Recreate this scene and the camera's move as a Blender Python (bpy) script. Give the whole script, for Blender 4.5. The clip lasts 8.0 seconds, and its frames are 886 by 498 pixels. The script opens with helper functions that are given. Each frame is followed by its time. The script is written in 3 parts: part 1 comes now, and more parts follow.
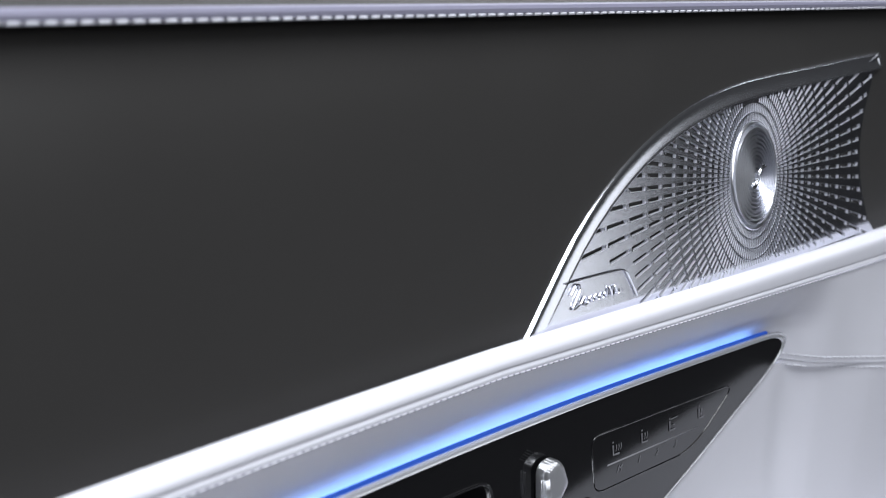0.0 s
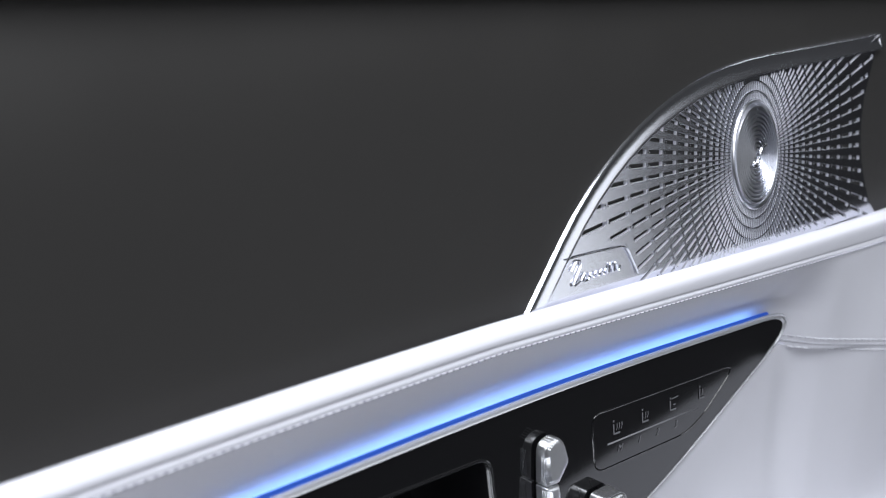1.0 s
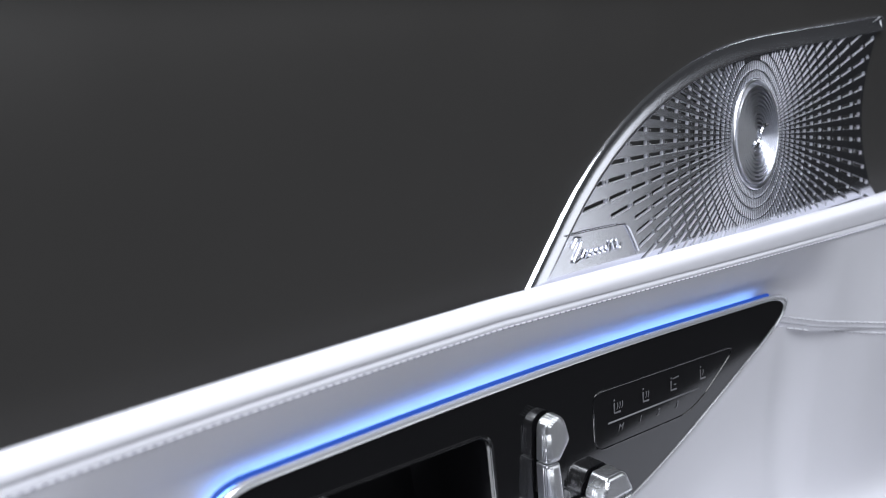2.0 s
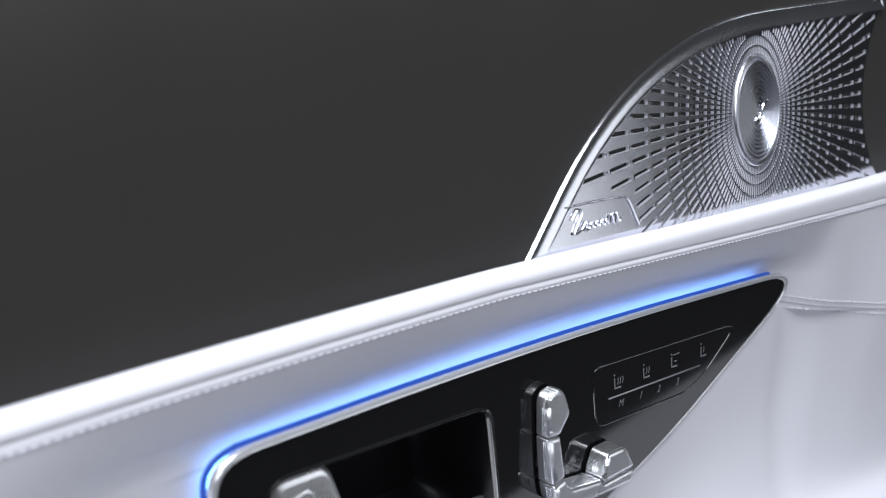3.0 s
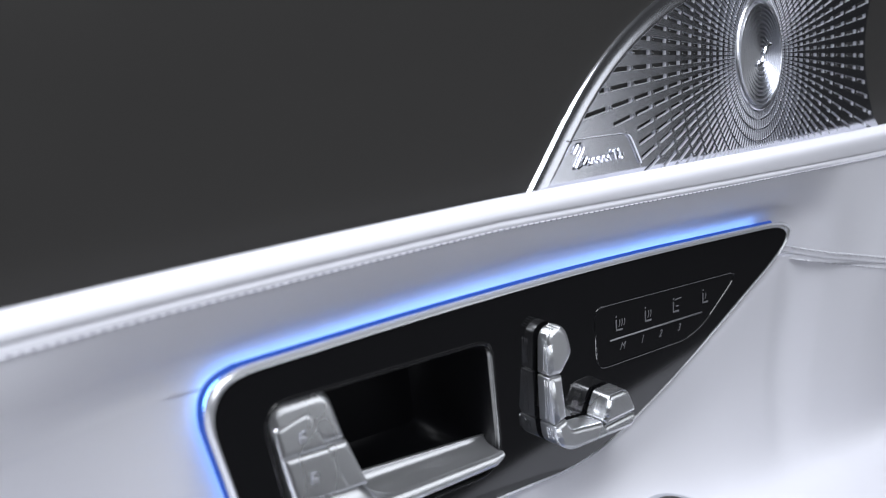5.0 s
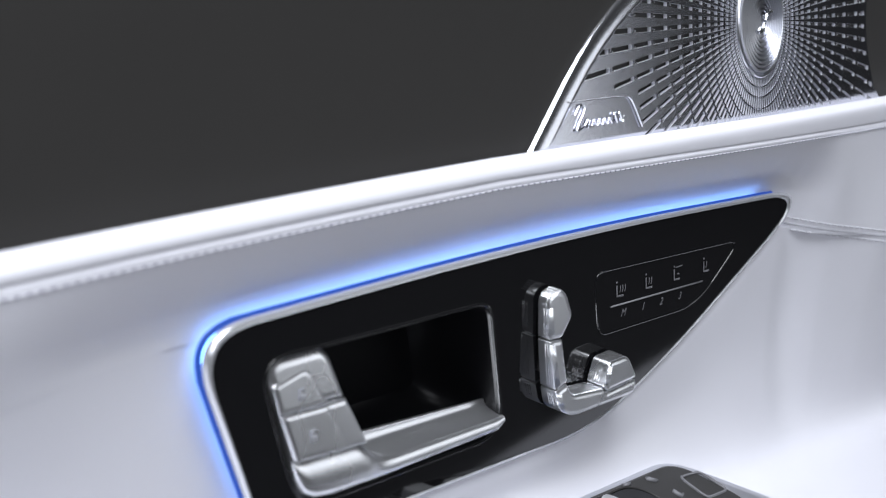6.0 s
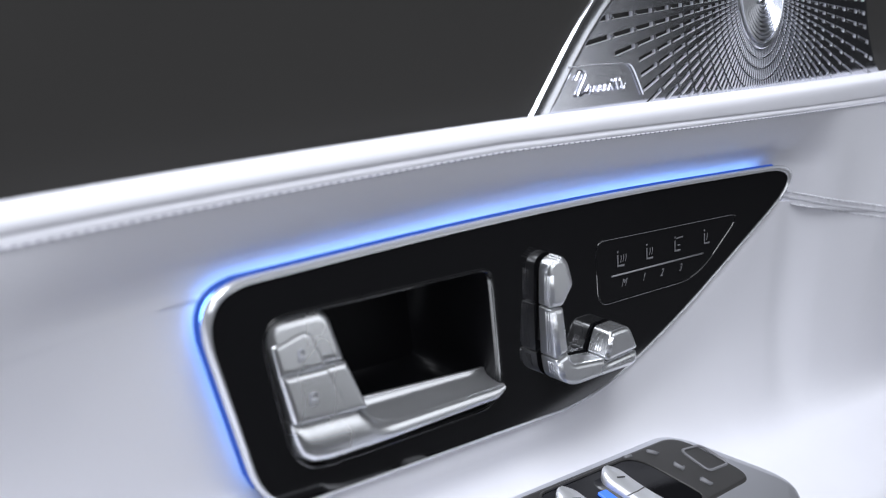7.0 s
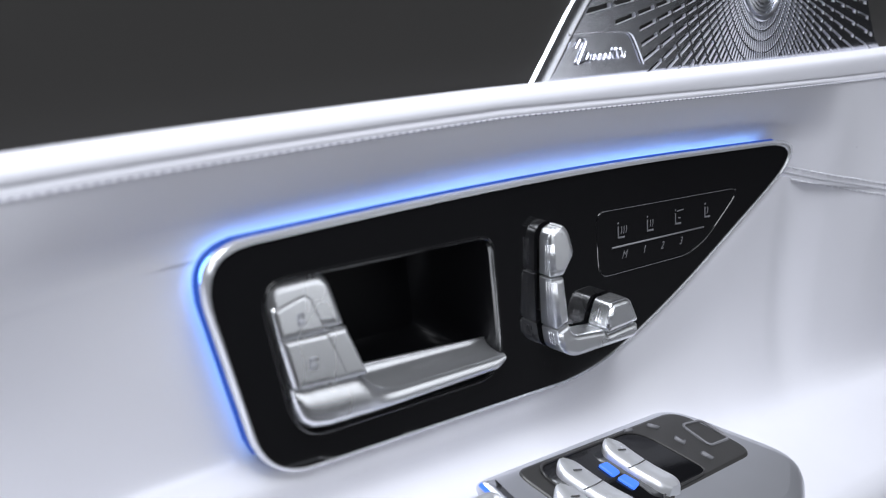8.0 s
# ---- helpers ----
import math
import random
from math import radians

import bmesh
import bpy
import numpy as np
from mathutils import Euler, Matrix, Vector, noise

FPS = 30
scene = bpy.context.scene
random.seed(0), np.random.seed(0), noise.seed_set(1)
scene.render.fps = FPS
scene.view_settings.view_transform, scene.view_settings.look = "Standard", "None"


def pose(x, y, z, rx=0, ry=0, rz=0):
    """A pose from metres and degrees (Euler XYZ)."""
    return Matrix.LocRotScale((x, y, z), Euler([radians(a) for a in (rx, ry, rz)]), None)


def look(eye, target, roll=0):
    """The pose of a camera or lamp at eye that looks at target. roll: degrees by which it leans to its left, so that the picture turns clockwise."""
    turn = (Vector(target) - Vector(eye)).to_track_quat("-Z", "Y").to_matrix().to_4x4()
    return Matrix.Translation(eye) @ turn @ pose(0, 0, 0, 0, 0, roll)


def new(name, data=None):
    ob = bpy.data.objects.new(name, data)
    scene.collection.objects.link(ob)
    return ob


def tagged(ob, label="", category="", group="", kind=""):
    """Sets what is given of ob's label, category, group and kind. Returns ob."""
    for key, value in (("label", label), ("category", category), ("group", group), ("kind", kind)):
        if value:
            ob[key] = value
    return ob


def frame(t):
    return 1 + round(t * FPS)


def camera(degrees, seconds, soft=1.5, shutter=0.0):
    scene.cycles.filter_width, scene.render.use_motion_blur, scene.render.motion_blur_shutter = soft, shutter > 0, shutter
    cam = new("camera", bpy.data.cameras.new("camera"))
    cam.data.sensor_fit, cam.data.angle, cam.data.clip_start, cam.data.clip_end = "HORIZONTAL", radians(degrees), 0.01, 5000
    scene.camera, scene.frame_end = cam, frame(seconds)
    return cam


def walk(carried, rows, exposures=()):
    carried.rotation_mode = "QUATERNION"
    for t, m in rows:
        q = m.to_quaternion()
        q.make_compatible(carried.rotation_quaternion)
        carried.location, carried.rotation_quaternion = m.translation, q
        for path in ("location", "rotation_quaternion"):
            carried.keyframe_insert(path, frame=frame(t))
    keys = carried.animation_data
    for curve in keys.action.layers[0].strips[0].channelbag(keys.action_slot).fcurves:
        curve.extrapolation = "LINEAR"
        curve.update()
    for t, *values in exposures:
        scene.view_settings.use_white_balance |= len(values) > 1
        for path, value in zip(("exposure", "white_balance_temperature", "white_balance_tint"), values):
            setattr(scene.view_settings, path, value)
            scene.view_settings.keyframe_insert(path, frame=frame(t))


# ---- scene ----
# Inside of a car door. x runs towards the front of the car, y outwards through the door, z up; the origin is the
# upper front corner of the handle recess, on the face of the black control panel.
cam = camera(36.0, 8.0, soft=1.1)
cam.data.dof.use_dof, cam.data.dof.focus_distance, cam.data.dof.aperture_fstop = True, 0.485, 16.0
walk(cam, [
    (0.0, pose(-0.2963, -0.2198, 0.2265, 68.13, -2.30, -49.84)),
    (0.5, pose(-0.2966, -0.2197, 0.2226, 68.11, -2.31, -49.91)),
    (1.0, pose(-0.2960, -0.2191, 0.2186, 68.03, -2.32, -49.95)),
    (1.5, pose(-0.2964, -0.2194, 0.2155, 67.96, -2.32, -49.97)),
    (3.0, pose(-0.2970, -0.2196, 0.2027, 67.86, -2.35, -50.09)),
    (3.5, pose(-0.2973, -0.2196, 0.1983, 67.81, -2.38, -50.13)),
    (4.0, pose(-0.2979, -0.2200, 0.1934, 67.78, -2.35, -50.19)),
    (4.5, pose(-0.2983, -0.2201, 0.1881, 67.75, -2.36, -50.24)),
    (6.0, pose(-0.2995, -0.2201, 0.1707, 67.61, -2.40, -50.46)),
    (6.5, pose(-0.3001, -0.2199, 0.1655, 67.58, -2.39, -50.57)),
    (7.0, pose(-0.3005, -0.2196, 0.1605, 67.52, -2.39, -50.68)),
    (7.5, pose(-0.3009, -0.2194, 0.1561, 67.46, -2.36, -50.78)),
    (8.0, pose(-0.3017, -0.2197, 0.1513, 67.43, -2.34, -50.86)),
])

# ---- light: an overhead softbox, added fill lamps out of view, and a dim unseen room ----
world = bpy.data.worlds.new("studio_world")
scene.world = world
world.use_nodes = True
world.node_tree.nodes["Background"].inputs[0].default_value = (0.70, 0.70, 0.78, 1)
world.node_tree.nodes["Background"].inputs[1].default_value = 0.06


def softbox(name, eye, target, sx, sy, watts, colour):
    lamp = bpy.data.lights.new(name, "AREA")
    lamp.shape, lamp.size, lamp.size_y, lamp.energy, lamp.color = "RECTANGLE", sx, sy, watts, colour
    ob = new(name, lamp)
    ob.matrix_world = look(eye, target)
    return ob


COOL = (0.91, 0.945, 1.0)
softbox("overhead_softbox", (-0.24, -0.28, 1.18), (0.0, 0.0, 0.0), 1.0, 0.7, 29.0, COOL)
# unseen lamps added: one fills the trim, three give the metal something to mirror
softbox("rear_fill", (-0.75, -1.25, 0.75), (0.05, 0.0, 0.0), 0.9, 0.6, 8.5, COOL)
softbox("cabin_fill", (1.40, -1.53, -0.06), (0.05, 0.0, 0.0), 0.96, 0.90, 3.8, COOL)
softbox("outer_fill", (0.35, 0.95, 1.15), (0.05, 0.0, 0.0), 1.5, 0.6, 9.0, COOL)
softbox("front_fill", (1.85, 0.80, 0.80), (0.1, 0.0, -0.05), 1.4, 0.7, 13.0, COOL)


# ---- materials ----
def material(name, colour, rough=0.5, metal=0.0, grain=0.0, grain_size=900.0, bump=0.0, coat=0.0, mottle=0.06, aniso=0.0):
    """A surface with fine relief and with variation at two scales. Sizes are in cells a metre."""
    m = bpy.data.materials.new(name)
    m.use_nodes = True
    nt = m.node_tree
    b = nt.nodes["Principled BSDF"]
    b.inputs["Roughness"].default_value, b.inputs["Metallic"].default_value = rough, metal
    b.inputs["Coat Weight"].default_value = coat
    b.inputs["Anisotropic"].default_value = aniso
    tex = nt.nodes.new("ShaderNodeTexCoord")
    big = nt.nodes.new("ShaderNodeTexNoise")
    big.inputs["Scale"].default_value, big.inputs["Detail"].default_value = 22.0, 4.0
    nt.links.new(tex.outputs["Object"], big.inputs["Vector"])
    mix = nt.nodes.new("ShaderNodeMix")
    mix.data_type = "RGBA"
    mix.inputs["A"].default_value = (*[c * (1 - mottle) for c in colour], 1)
    mix.inputs["B"].default_value = (*[min(1, c * (1 + mottle)) for c in colour], 1)
    nt.links.new(big.outputs["Fac"], mix.inputs["Factor"])
    nt.links.new(mix.outputs["Result"], b.inputs["Base Color"])
    ramp = nt.nodes.new("ShaderNodeMapRange")
    ramp.inputs["To Min"].default_value, ramp.inputs["To Max"].default_value = max(0.02, rough * 0.85), min(1, rough * 1.15)
    nt.links.new(big.outputs["Fac"], ramp.inputs["Value"])
    nt.links.new(ramp.outputs["Result"], b.inputs["Roughness"])
    if bump:
        if grain:
            cells = nt.nodes.new("ShaderNodeTexVoronoi")
            cells.feature = "DISTANCE_TO_EDGE"
            cells.inputs["Scale"].default_value = grain_size
            out = cells.outputs["Distance"]
        else:
            cells = nt.nodes.new("ShaderNodeTexNoise")
            cells.inputs["Scale"].default_value, cells.inputs["Detail"].default_value = grain_size, 3.0
            out = cells.outputs["Fac"]
        nt.links.new(tex.outputs["Object"], cells.inputs["Vector"])
        relief = nt.nodes.new("ShaderNodeBump")
        relief.inputs["Strength"].default_value, relief.inputs["Distance"].default_value = bump, 0.0003
        nt.links.new(out, relief.inputs["Height"])
        nt.links.new(relief.outputs["Normal"], b.inputs["Normal"])
    return m


WHITE = material("white_leather", (0.72, 0.72, 0.78), 0.42, grain=1, grain_size=1300, bump=0.12, mottle=0.03)
DARK = material("dark_leather", (0.0156, 0.0144, 0.0135), 0.6, grain=1, grain_size=1500, bump=0.25, mottle=0.10)
PIPING = material("grey_leather", (0.20, 0.195, 0.26), 0.5, grain=1, grain_size=1500, bump=0.2)
THREAD = material("white_thread", (0.60, 0.60, 0.65), 0.7, grain_size=4000, bump=0.4)
PIANO = material("black_piano_lacquer", (0.006, 0.006, 0.007), 0.05, mottle=0.2)
BOWL = material("black_soft_plastic", (0.005, 0.005, 0.006), 0.34, grain_size=3000, bump=0.05)
BOWL.node_tree.nodes["Principled BSDF"].inputs["Specular IOR Level"].default_value = 0.12
LIP = material("black_lacquer_edge", (0.010, 0.010, 0.011), 0.20, coat=0.5)
SEAM = material("pale_leather_fold", (0.46, 0.46, 0.51), 0.5, grain=1, grain_size=1500, bump=0.2)
SATIN = material("black_satin_plastic", (0.035, 0.034, 0.034), 0.38, grain_size=3000, bump=0.1)
CHROME = material("satin_chrome", (0.90, 0.91, 0.94), 0.28, 0.93, grain_size=2500, bump=0.02)
KEY = material("satin_silver_key", (0.86, 0.87, 0.91), 0.38, 0.75, grain_size=4000, bump=0.03)
BRIGHT = material("polished_chrome", (0.80, 0.81, 0.85), 0.22, 1.0)
RIM = material("satin_silver_rim", (0.82, 0.83, 0.87), 0.24, 0.7)
FRAME = material("polished_aluminium", (0.76, 0.77, 0.82), 0.19, 0.97, grain_size=3500, bump=0.02)
GRILLE = material("brushed_aluminium", (0.72, 0.73, 0.79), 0.16, 1.0, grain_size=3500, bump=0.05)
SILVER = material("silver_paint", (0.60, 0.61, 0.66), 0.30, 0.75, grain_size=5000, bump=0.04)
PRINT = material("grey_print", (0.17, 0.17, 0.185), 0.6)
TURNED = material("turned_aluminium", (0.80, 0.81, 0.86), 0.30, 1.0, grain_size=3500, bump=0.03)
PUNCHED = material("punched_metal_edge", (0.64, 0.65, 0.71), 0.45, 0.35)
HOLE = material("speaker_cavity", (0.010, 0.010, 0.012), 0.9)
WALL = material("studio_wall", (0.045, 0.045, 0.048), 0.9, mottle=0.05)
CARPET = material("grey_carpet", (0.05, 0.05, 0.053), 0.95, mottle=0.15, grain_size=300, bump=0.5)


def glow(name, colour, power):
    m = bpy.data.materials.new(name)
    m.use_nodes = True
    b = m.node_tree.nodes["Principled BSDF"]
    b.inputs["Base Color"].default_value = (0.01, 0.02, 0.06, 1)
    b.inputs["Emission Color"].default_value = (*colour, 1)
    b.inputs["Emission Strength"].default_value = power
    return m


BLUE = glow("blue_light_guide", (0.02, 0.13, 0.85), 0.48)
LED = glow("blue_diode_row", (0.17, 0.41, 1.0), 7.5)


# ---- shapes ----
def thing(name, label, category, at=(0, 0, 0), group="", kind=""):
    ob = new(name)
    ob.location = at
    ob.empty_display_size = 0.01
    return tagged(ob, label, category, group, kind)


def finish(bm, sharp=35.0):
    bmesh.ops.remove_doubles(bm, verts=bm.verts, dist=1e-6)
    bmesh.ops.recalc_face_normals(bm, faces=bm.faces)
    for f in bm.faces:
        f.smooth = len(f.verts) <= 4
    for e in bm.edges:
        e.smooth = len(e.link_faces) == 2 and e.calc_face_angle(0) < radians(sharp)


def part(name, bm, mat, parent=None, label="", sharp=35.0, tidy=True):
    if tidy:
        finish(bm, sharp)
    data = bpy.data.meshes.new(name)
    bm.to_mesh(data)
    bm.free()
    data.materials.append(mat)
    ob = new(name, data)
    if parent:
        ob.parent = parent
        ob.matrix_parent_inverse = Matrix.Translation(-Vector(parent.location)) if not parent.parent else Matrix()
    if label:
        ob["label"] = label
    return ob


def rounded(corners, n=6):
    """A closed outline in (x, z) from rows of x, z and how far the rounding reaches to both sides (or before, after)."""
    out, k = [], len(corners)
    for i in range(k):
        a, b, c = (Vector(corners[(i + d) % k][:2]) for d in (-1, 0, 1))
        before, after = corners[i][2], corners[i][-1]
        p = b + (a - b).normalized() * min(before, 0.98 * (a - b).length)
        q = b + (c - b).normalized() * min(after, 0.98 * (c - b).length)
        for s in range(n + 1):
            t = s / n
            out.append((1 - t) ** 2 * p + 2 * t * (1 - t) * b + t * t * q)
    return out


def inset(loop, d):
    """The outline moved inwards by d."""
    k = len(loop)
    area = sum(loop[i].x * loop[(i + 1) % k].y - loop[(i + 1) % k].x * loop[i].y for i in range(k))
    s, out = (1 if area > 0 else -1), []
    for i in range(k):
        e = loop[(i + 1) % k] - loop[i - 1]
        if e.length < 1e-9:
            e = Vector((1, 0))
        e.normalize()
        out.append(loop[i] + Vector((-e.y, e.x)) * s * d)
    return out


def inset_corners(corners, d):
    """Corners of a rounded outline with every side moved inwards by d."""
    k = len(corners)
    pts = [Vector(c[:2]) for c in corners]
    s = 1 if sum(pts[i - 1].cross(pts[i]) for i in range(k)) > 0 else -1
    out = []
    for i in range(k):
        u, v = (pts[i] - pts[i - 1]).normalized(), (pts[(i + 1) % k] - pts[i]).normalized()
        n1, n2 = Vector((-u.y, u.x)) * s, Vector((-v.y, v.x)) * s
        p = pts[i] + (n1 + n2) * (d / (1 + n1.dot(n2)))
        turn = u.cross(v) * s
        out.append((p.x, p.y, *[max(0.00015, r - d * turn) for r in corners[i][2:]]))
    return out


def loft(loop, layers, bm=None, front=True, back=True, place=None):
    """A body whose outline is inset by d at depth y, for rows d, y from front to back."""
    bm = bm or bmesh.new()
    rings = []
    for d, y in layers:
        ring = inset(loop, d) if d else loop
        rings.append([bm.verts.new(place(p.x, y, p.y) if place else (p.x, y, p.y)) for p in ring])
    k = len(loop)
    for a, b in zip(rings, rings[1:]):
        for i in range(k):
            j = (i + 1) % k
            bm.faces.new((a[i], a[j], b[j], b[i]))
    if front:
        bm.faces.new(rings[0])
    if back:
        bm.faces.new(list(reversed(rings[-1])))
    return bm


def holed(outer, inner, y, bm):
    """A flat face between two outlines at depth y; gives the rings of vertices."""
    a = [bm.verts.new((p.x, y, p.y)) for p in outer]
    b = [bm.verts.new((p.x, y, p.y)) for p in inner]
    edges = [bm.edges.new((r[i], r[(i + 1) % len(r)])) for r in (a, b) for i in range(len(r))]
    bmesh.ops.triangle_fill(bm, use_beauty=True, use_dissolve=False, edges=edges)
    return a, b


def tube(points, radius, bm=None, n=6, closed=False, flat=1.0):
    """A round bar along points; flat squashes it across."""
    bm = bm or bmesh.new()
    pts, rings = [Vector(p) for p in points], []
    k = len(pts)
    for i, p in enumerate(pts):
        t = (pts[(i + 1) % k] - pts[i - 1]) if closed else (pts[min(i + 1, k - 1)] - pts[max(i - 1, 0)])
        t.normalize()
        s = t.cross(Vector((0, 1, 0)))
        s = s.normalized() if s.length > 1e-4 else Vector((1, 0, 0))
        w = s.cross(t)
        rings.append([bm.verts.new(p + radius * (s * math.cos(a) + w * flat * math.sin(a)))
                      for a in (2 * math.pi * j / n for j in range(n))])
    for i in range(k if closed else k - 1):
        a, b = rings[i], rings[(i + 1) % k]
        for j in range(n):
            bm.faces.new((a[j], a[(j + 1) % n], b[(j + 1) % n], b[j]))
    if not closed:
        bm.faces.new(rings[0]), bm.faces.new(list(reversed(rings[-1])))
    return bm


def smooth_line(points, n):
    """A Catmull-Rom line through points, n steps a span."""
    pts = [Vector(p) for p in points]
    pts = [2 * pts[0] - pts[1]] + pts + [2 * pts[-1] - pts[-2]]
    out = []
    for i in range(1, len(pts) - 2):
        a, b, c, d = pts[i - 1:i + 3]
        for s in range(n):
            t = s / n
            out.append(0.5 * (2 * b + (c - a) * t + (2 * a - 5 * b + 4 * c - d) * t * t + (3 * b - a - 3 * c + d) * t ** 3))
    return out + [pts[-2]]


def sheet(rows, bm=None):
    bm = bm or bmesh.new()
    grid = [[bm.verts.new(p) for p in row] for row in rows]
    for a, b in zip(grid, grid[1:]):
        for i in range(len(a) - 1):
            bm.faces.new((a[i], a[i + 1], b[i + 1], b[i]))
    return bm


def mix(a, b, t):
    return a + (b - a) * t


def ease(a, b, x):
    t = min(1.0, max(0.0, (x - a) / (b - a)))
    return t * t * (3 - 2 * t)


# ---- the door's large forms ----
def belt_height(x):
    """Height of the white band's upper edge."""
    x = min(x, 0.34)
    return 0.0459 - 0.1212 * x - 0.039 * x * x + 0.145 * x ** 3


def arm_height(x, y):
    """The top of the armrest, which leans towards the cabin."""
    return -0.102 - 0.218 * (x - 0.094) + 0.42 * (y + 0.02)


PANEL = [(-0.1155, 0.0305, 0.020), (0.03, 0.0140, 0.09), (0.2290, -0.0190, 0.042, 0.040), (0.1130, -0.0606, 0.030), (0.064, -0.0700, 0.022), (-0.0915, -0.0420, 0.018)]
panel_loop = rounded(PANEL, 10)


def panel_top(x):
    return mix(0.0295, 0.0140, (x + 0.116) / 0.146) if x < 0.03 else mix(0.0140, -0.0165, (x - 0.03) / 0.188)


def panel_bottom(x):
    low = float(np.interp(x, [-0.2, -0.09, 0.060, 0.112, 0.218], [-0.026, -0.0425, -0.0680, -0.0585, -0.019]))
    low = min(low, panel_top(x) - 0.022 - 0.10 * max(0.0, x - 0.20))
    for p, q in zip(panel_loop, panel_loop[1:] + panel_loop[:1]):
        if min(p.x, q.x) <= x < max(p.x, q.x):
            low = min(low, mix(p.y, q.y, (x - p.x) / (q.x - p.x)) - 0.0008)
    return low


def seam_drop(x):
    """How far the belt's seam lies under its upper edge."""
    return 0.0054 + 0.016 * max(0.0, x)


def trim_profile(x):
    """The white trim from its rolled upper edge down to the armrest's edge: a line of (y, z)."""
    zl, zp, zb = belt_height(x), panel_top(x), panel_bottom(x)
    wall = float(np.interp(x, [-0.12, 0.14, 0.188, 0.206, 0.216, 0.24, 0.28, 0.36], [0.0066, 0.0066, 0.0070, 0.0040, 0.0015, -0.006, -0.014, -0.024]))
    well = [0.038 * ease(a, a + 0.012, x) * (1 - ease(0.12, 0.16, x)) for a in (-0.100, -0.092, -0.083)]
    out = 0.03 * max(0.0, x)
    seam = seam_drop(x)
    rest = 0.0008 + wall * ease(0.200, 0.232, x)
    foot_z = min(arm_height(x, -0.010) - 0.005, zb - 0.006)
    prof = [(0, 0.030, zl - 0.020), (0, 0.0068 - 0.5 * out, zl - 0.0042), (0, 0.0030 - out, zl), (0, -0.0008 - out, zl - 0.0009), (0, -0.0024 - out, zl - 0.0028),
            (0, -0.0026 - out, zl - seam + 0.0008), (0, -0.0022 - out, zl - seam), (0, -0.0027 - out, zl - seam - 0.0015),
            *[(0, mix(-0.0027 - out, wall, k ** 1.25), mix(zl - seam - 0.0015, zp + 0.0015, k)) for k in (0.15, 0.3, 0.5, 0.7, 0.88)],
            (0, wall, zp - 0.001), (0, wall, zp - 0.0048), (0, wall, zp - 0.0050),
            *[(0, wall + w, mix(zp, zb, k)) for w, k in zip(well, (0.15, 0.5, 0.85))],
            (0, mix(wall, 0.004 if x < 0.18 else rest, 0.7), zb + 0.005), (0, rest, zb - 0.0015),
            (0, -0.001 + 0.8 * rest, mix(zb, foot_z, 0.55) - 0.0015), (0, -0.010 + 0.3 * rest, foot_z), (0, -0.032, arm_height(x, -0.032) - 0.005),
            (0, -0.054, arm_height(x, -0.054) - 0.0045), (0, -0.061, arm_height(x, -0.061) - 0.006), (0, -0.065, arm_height(x, -0.065) - 0.011),
            (0, -0.065, arm_height(x, -0.065) - 0.018), (0, -0.055, arm_height(x, -0.065) - 0.024)]
    # ahead of the panel's tip the surface runs on without a well
    plain = max(ease(0.206, 0.240, x), 1 - ease(-0.180, -0.119, x))
    top = zl - seam - 0.0015
    for i in range(8, 20):
        s = (top - prof[i][2]) / (top - foot_z)
        prof[i] = (0, mix(prof[i][1], mix(-0.0027 - out, wall, ease(0.0, 0.55, s)) + (0.024 * ease(0.45, 0.95, s) if x > 0 else 0), plain), prof[i][2])
    return smooth_line(prof, 5)


def trim_depth(x, z):
    """How far out the white trim stands at a height above the armrest."""
    line = trim_profile(x)[10:]
    for p, q in zip(line, line[1:]):
        if p.z >= z >= q.z:
            return mix(p.y, q.y, (p.z - z) / max(1e-9, p.z - q.z))
    return line[0].y


def lower_trim():
    rows = [[(x, p.y, p.z) for p in trim_profile(x)] for x in (-0.30 + 0.85 * i / 340 for i in range(341))]
    return part("door_lower_trim", sheet(rows), WHITE, sharp=80)


tagged(lower_trim(), "white leather door trim with rolled stitched edge and armrest", "door trim", kind="structure")


def upper_depth(x, z):
    return -0.0032 + 0.012 * x + 0.2 * z


def strip_height(x):
    return 0.1435 - 0.1245 * x


def upper_trim():
    rows = []
    for i in range(81):
        x = -0.40 + 1.1 * i / 80
        zt, z0 = strip_height(x), belt_height(x) - 0.009
        prof = [(0, upper_depth(x, z0), z0), (0, upper_depth(x, mix(z0, zt, 0.35)), mix(z0, zt, 0.35)), (0, upper_depth(x, mix(z0, zt, 0.7)), mix(z0, zt, 0.7)),
                (0, upper_depth(x, zt) + 0.0012, zt - 0.012), (0, upper_depth(x, zt) + 0.0060, zt - 0.002), (0, upper_depth(x, zt) + 0.02, zt + 0.003)]
        rows.append([(x, p.y, p.z) for p in smooth_line(prof, 6)])
    return part("door_upper_trim", sheet(rows), DARK, sharp=80)


tagged(upper_trim(), "dark grey grained leather upper door trim", "door trim", kind="structure")


# ---- top edge: piping with its seam, and the window ledge behind ----
def strip_line(dy, dz, x0=-0.40, x1=0.70, n=90):
    return [(x, upper_depth(x, strip_height(x)) + dy, strip_height(x) + dz) for x in (x0 + (x1 - x0) * i / n for i in range(n + 1))]


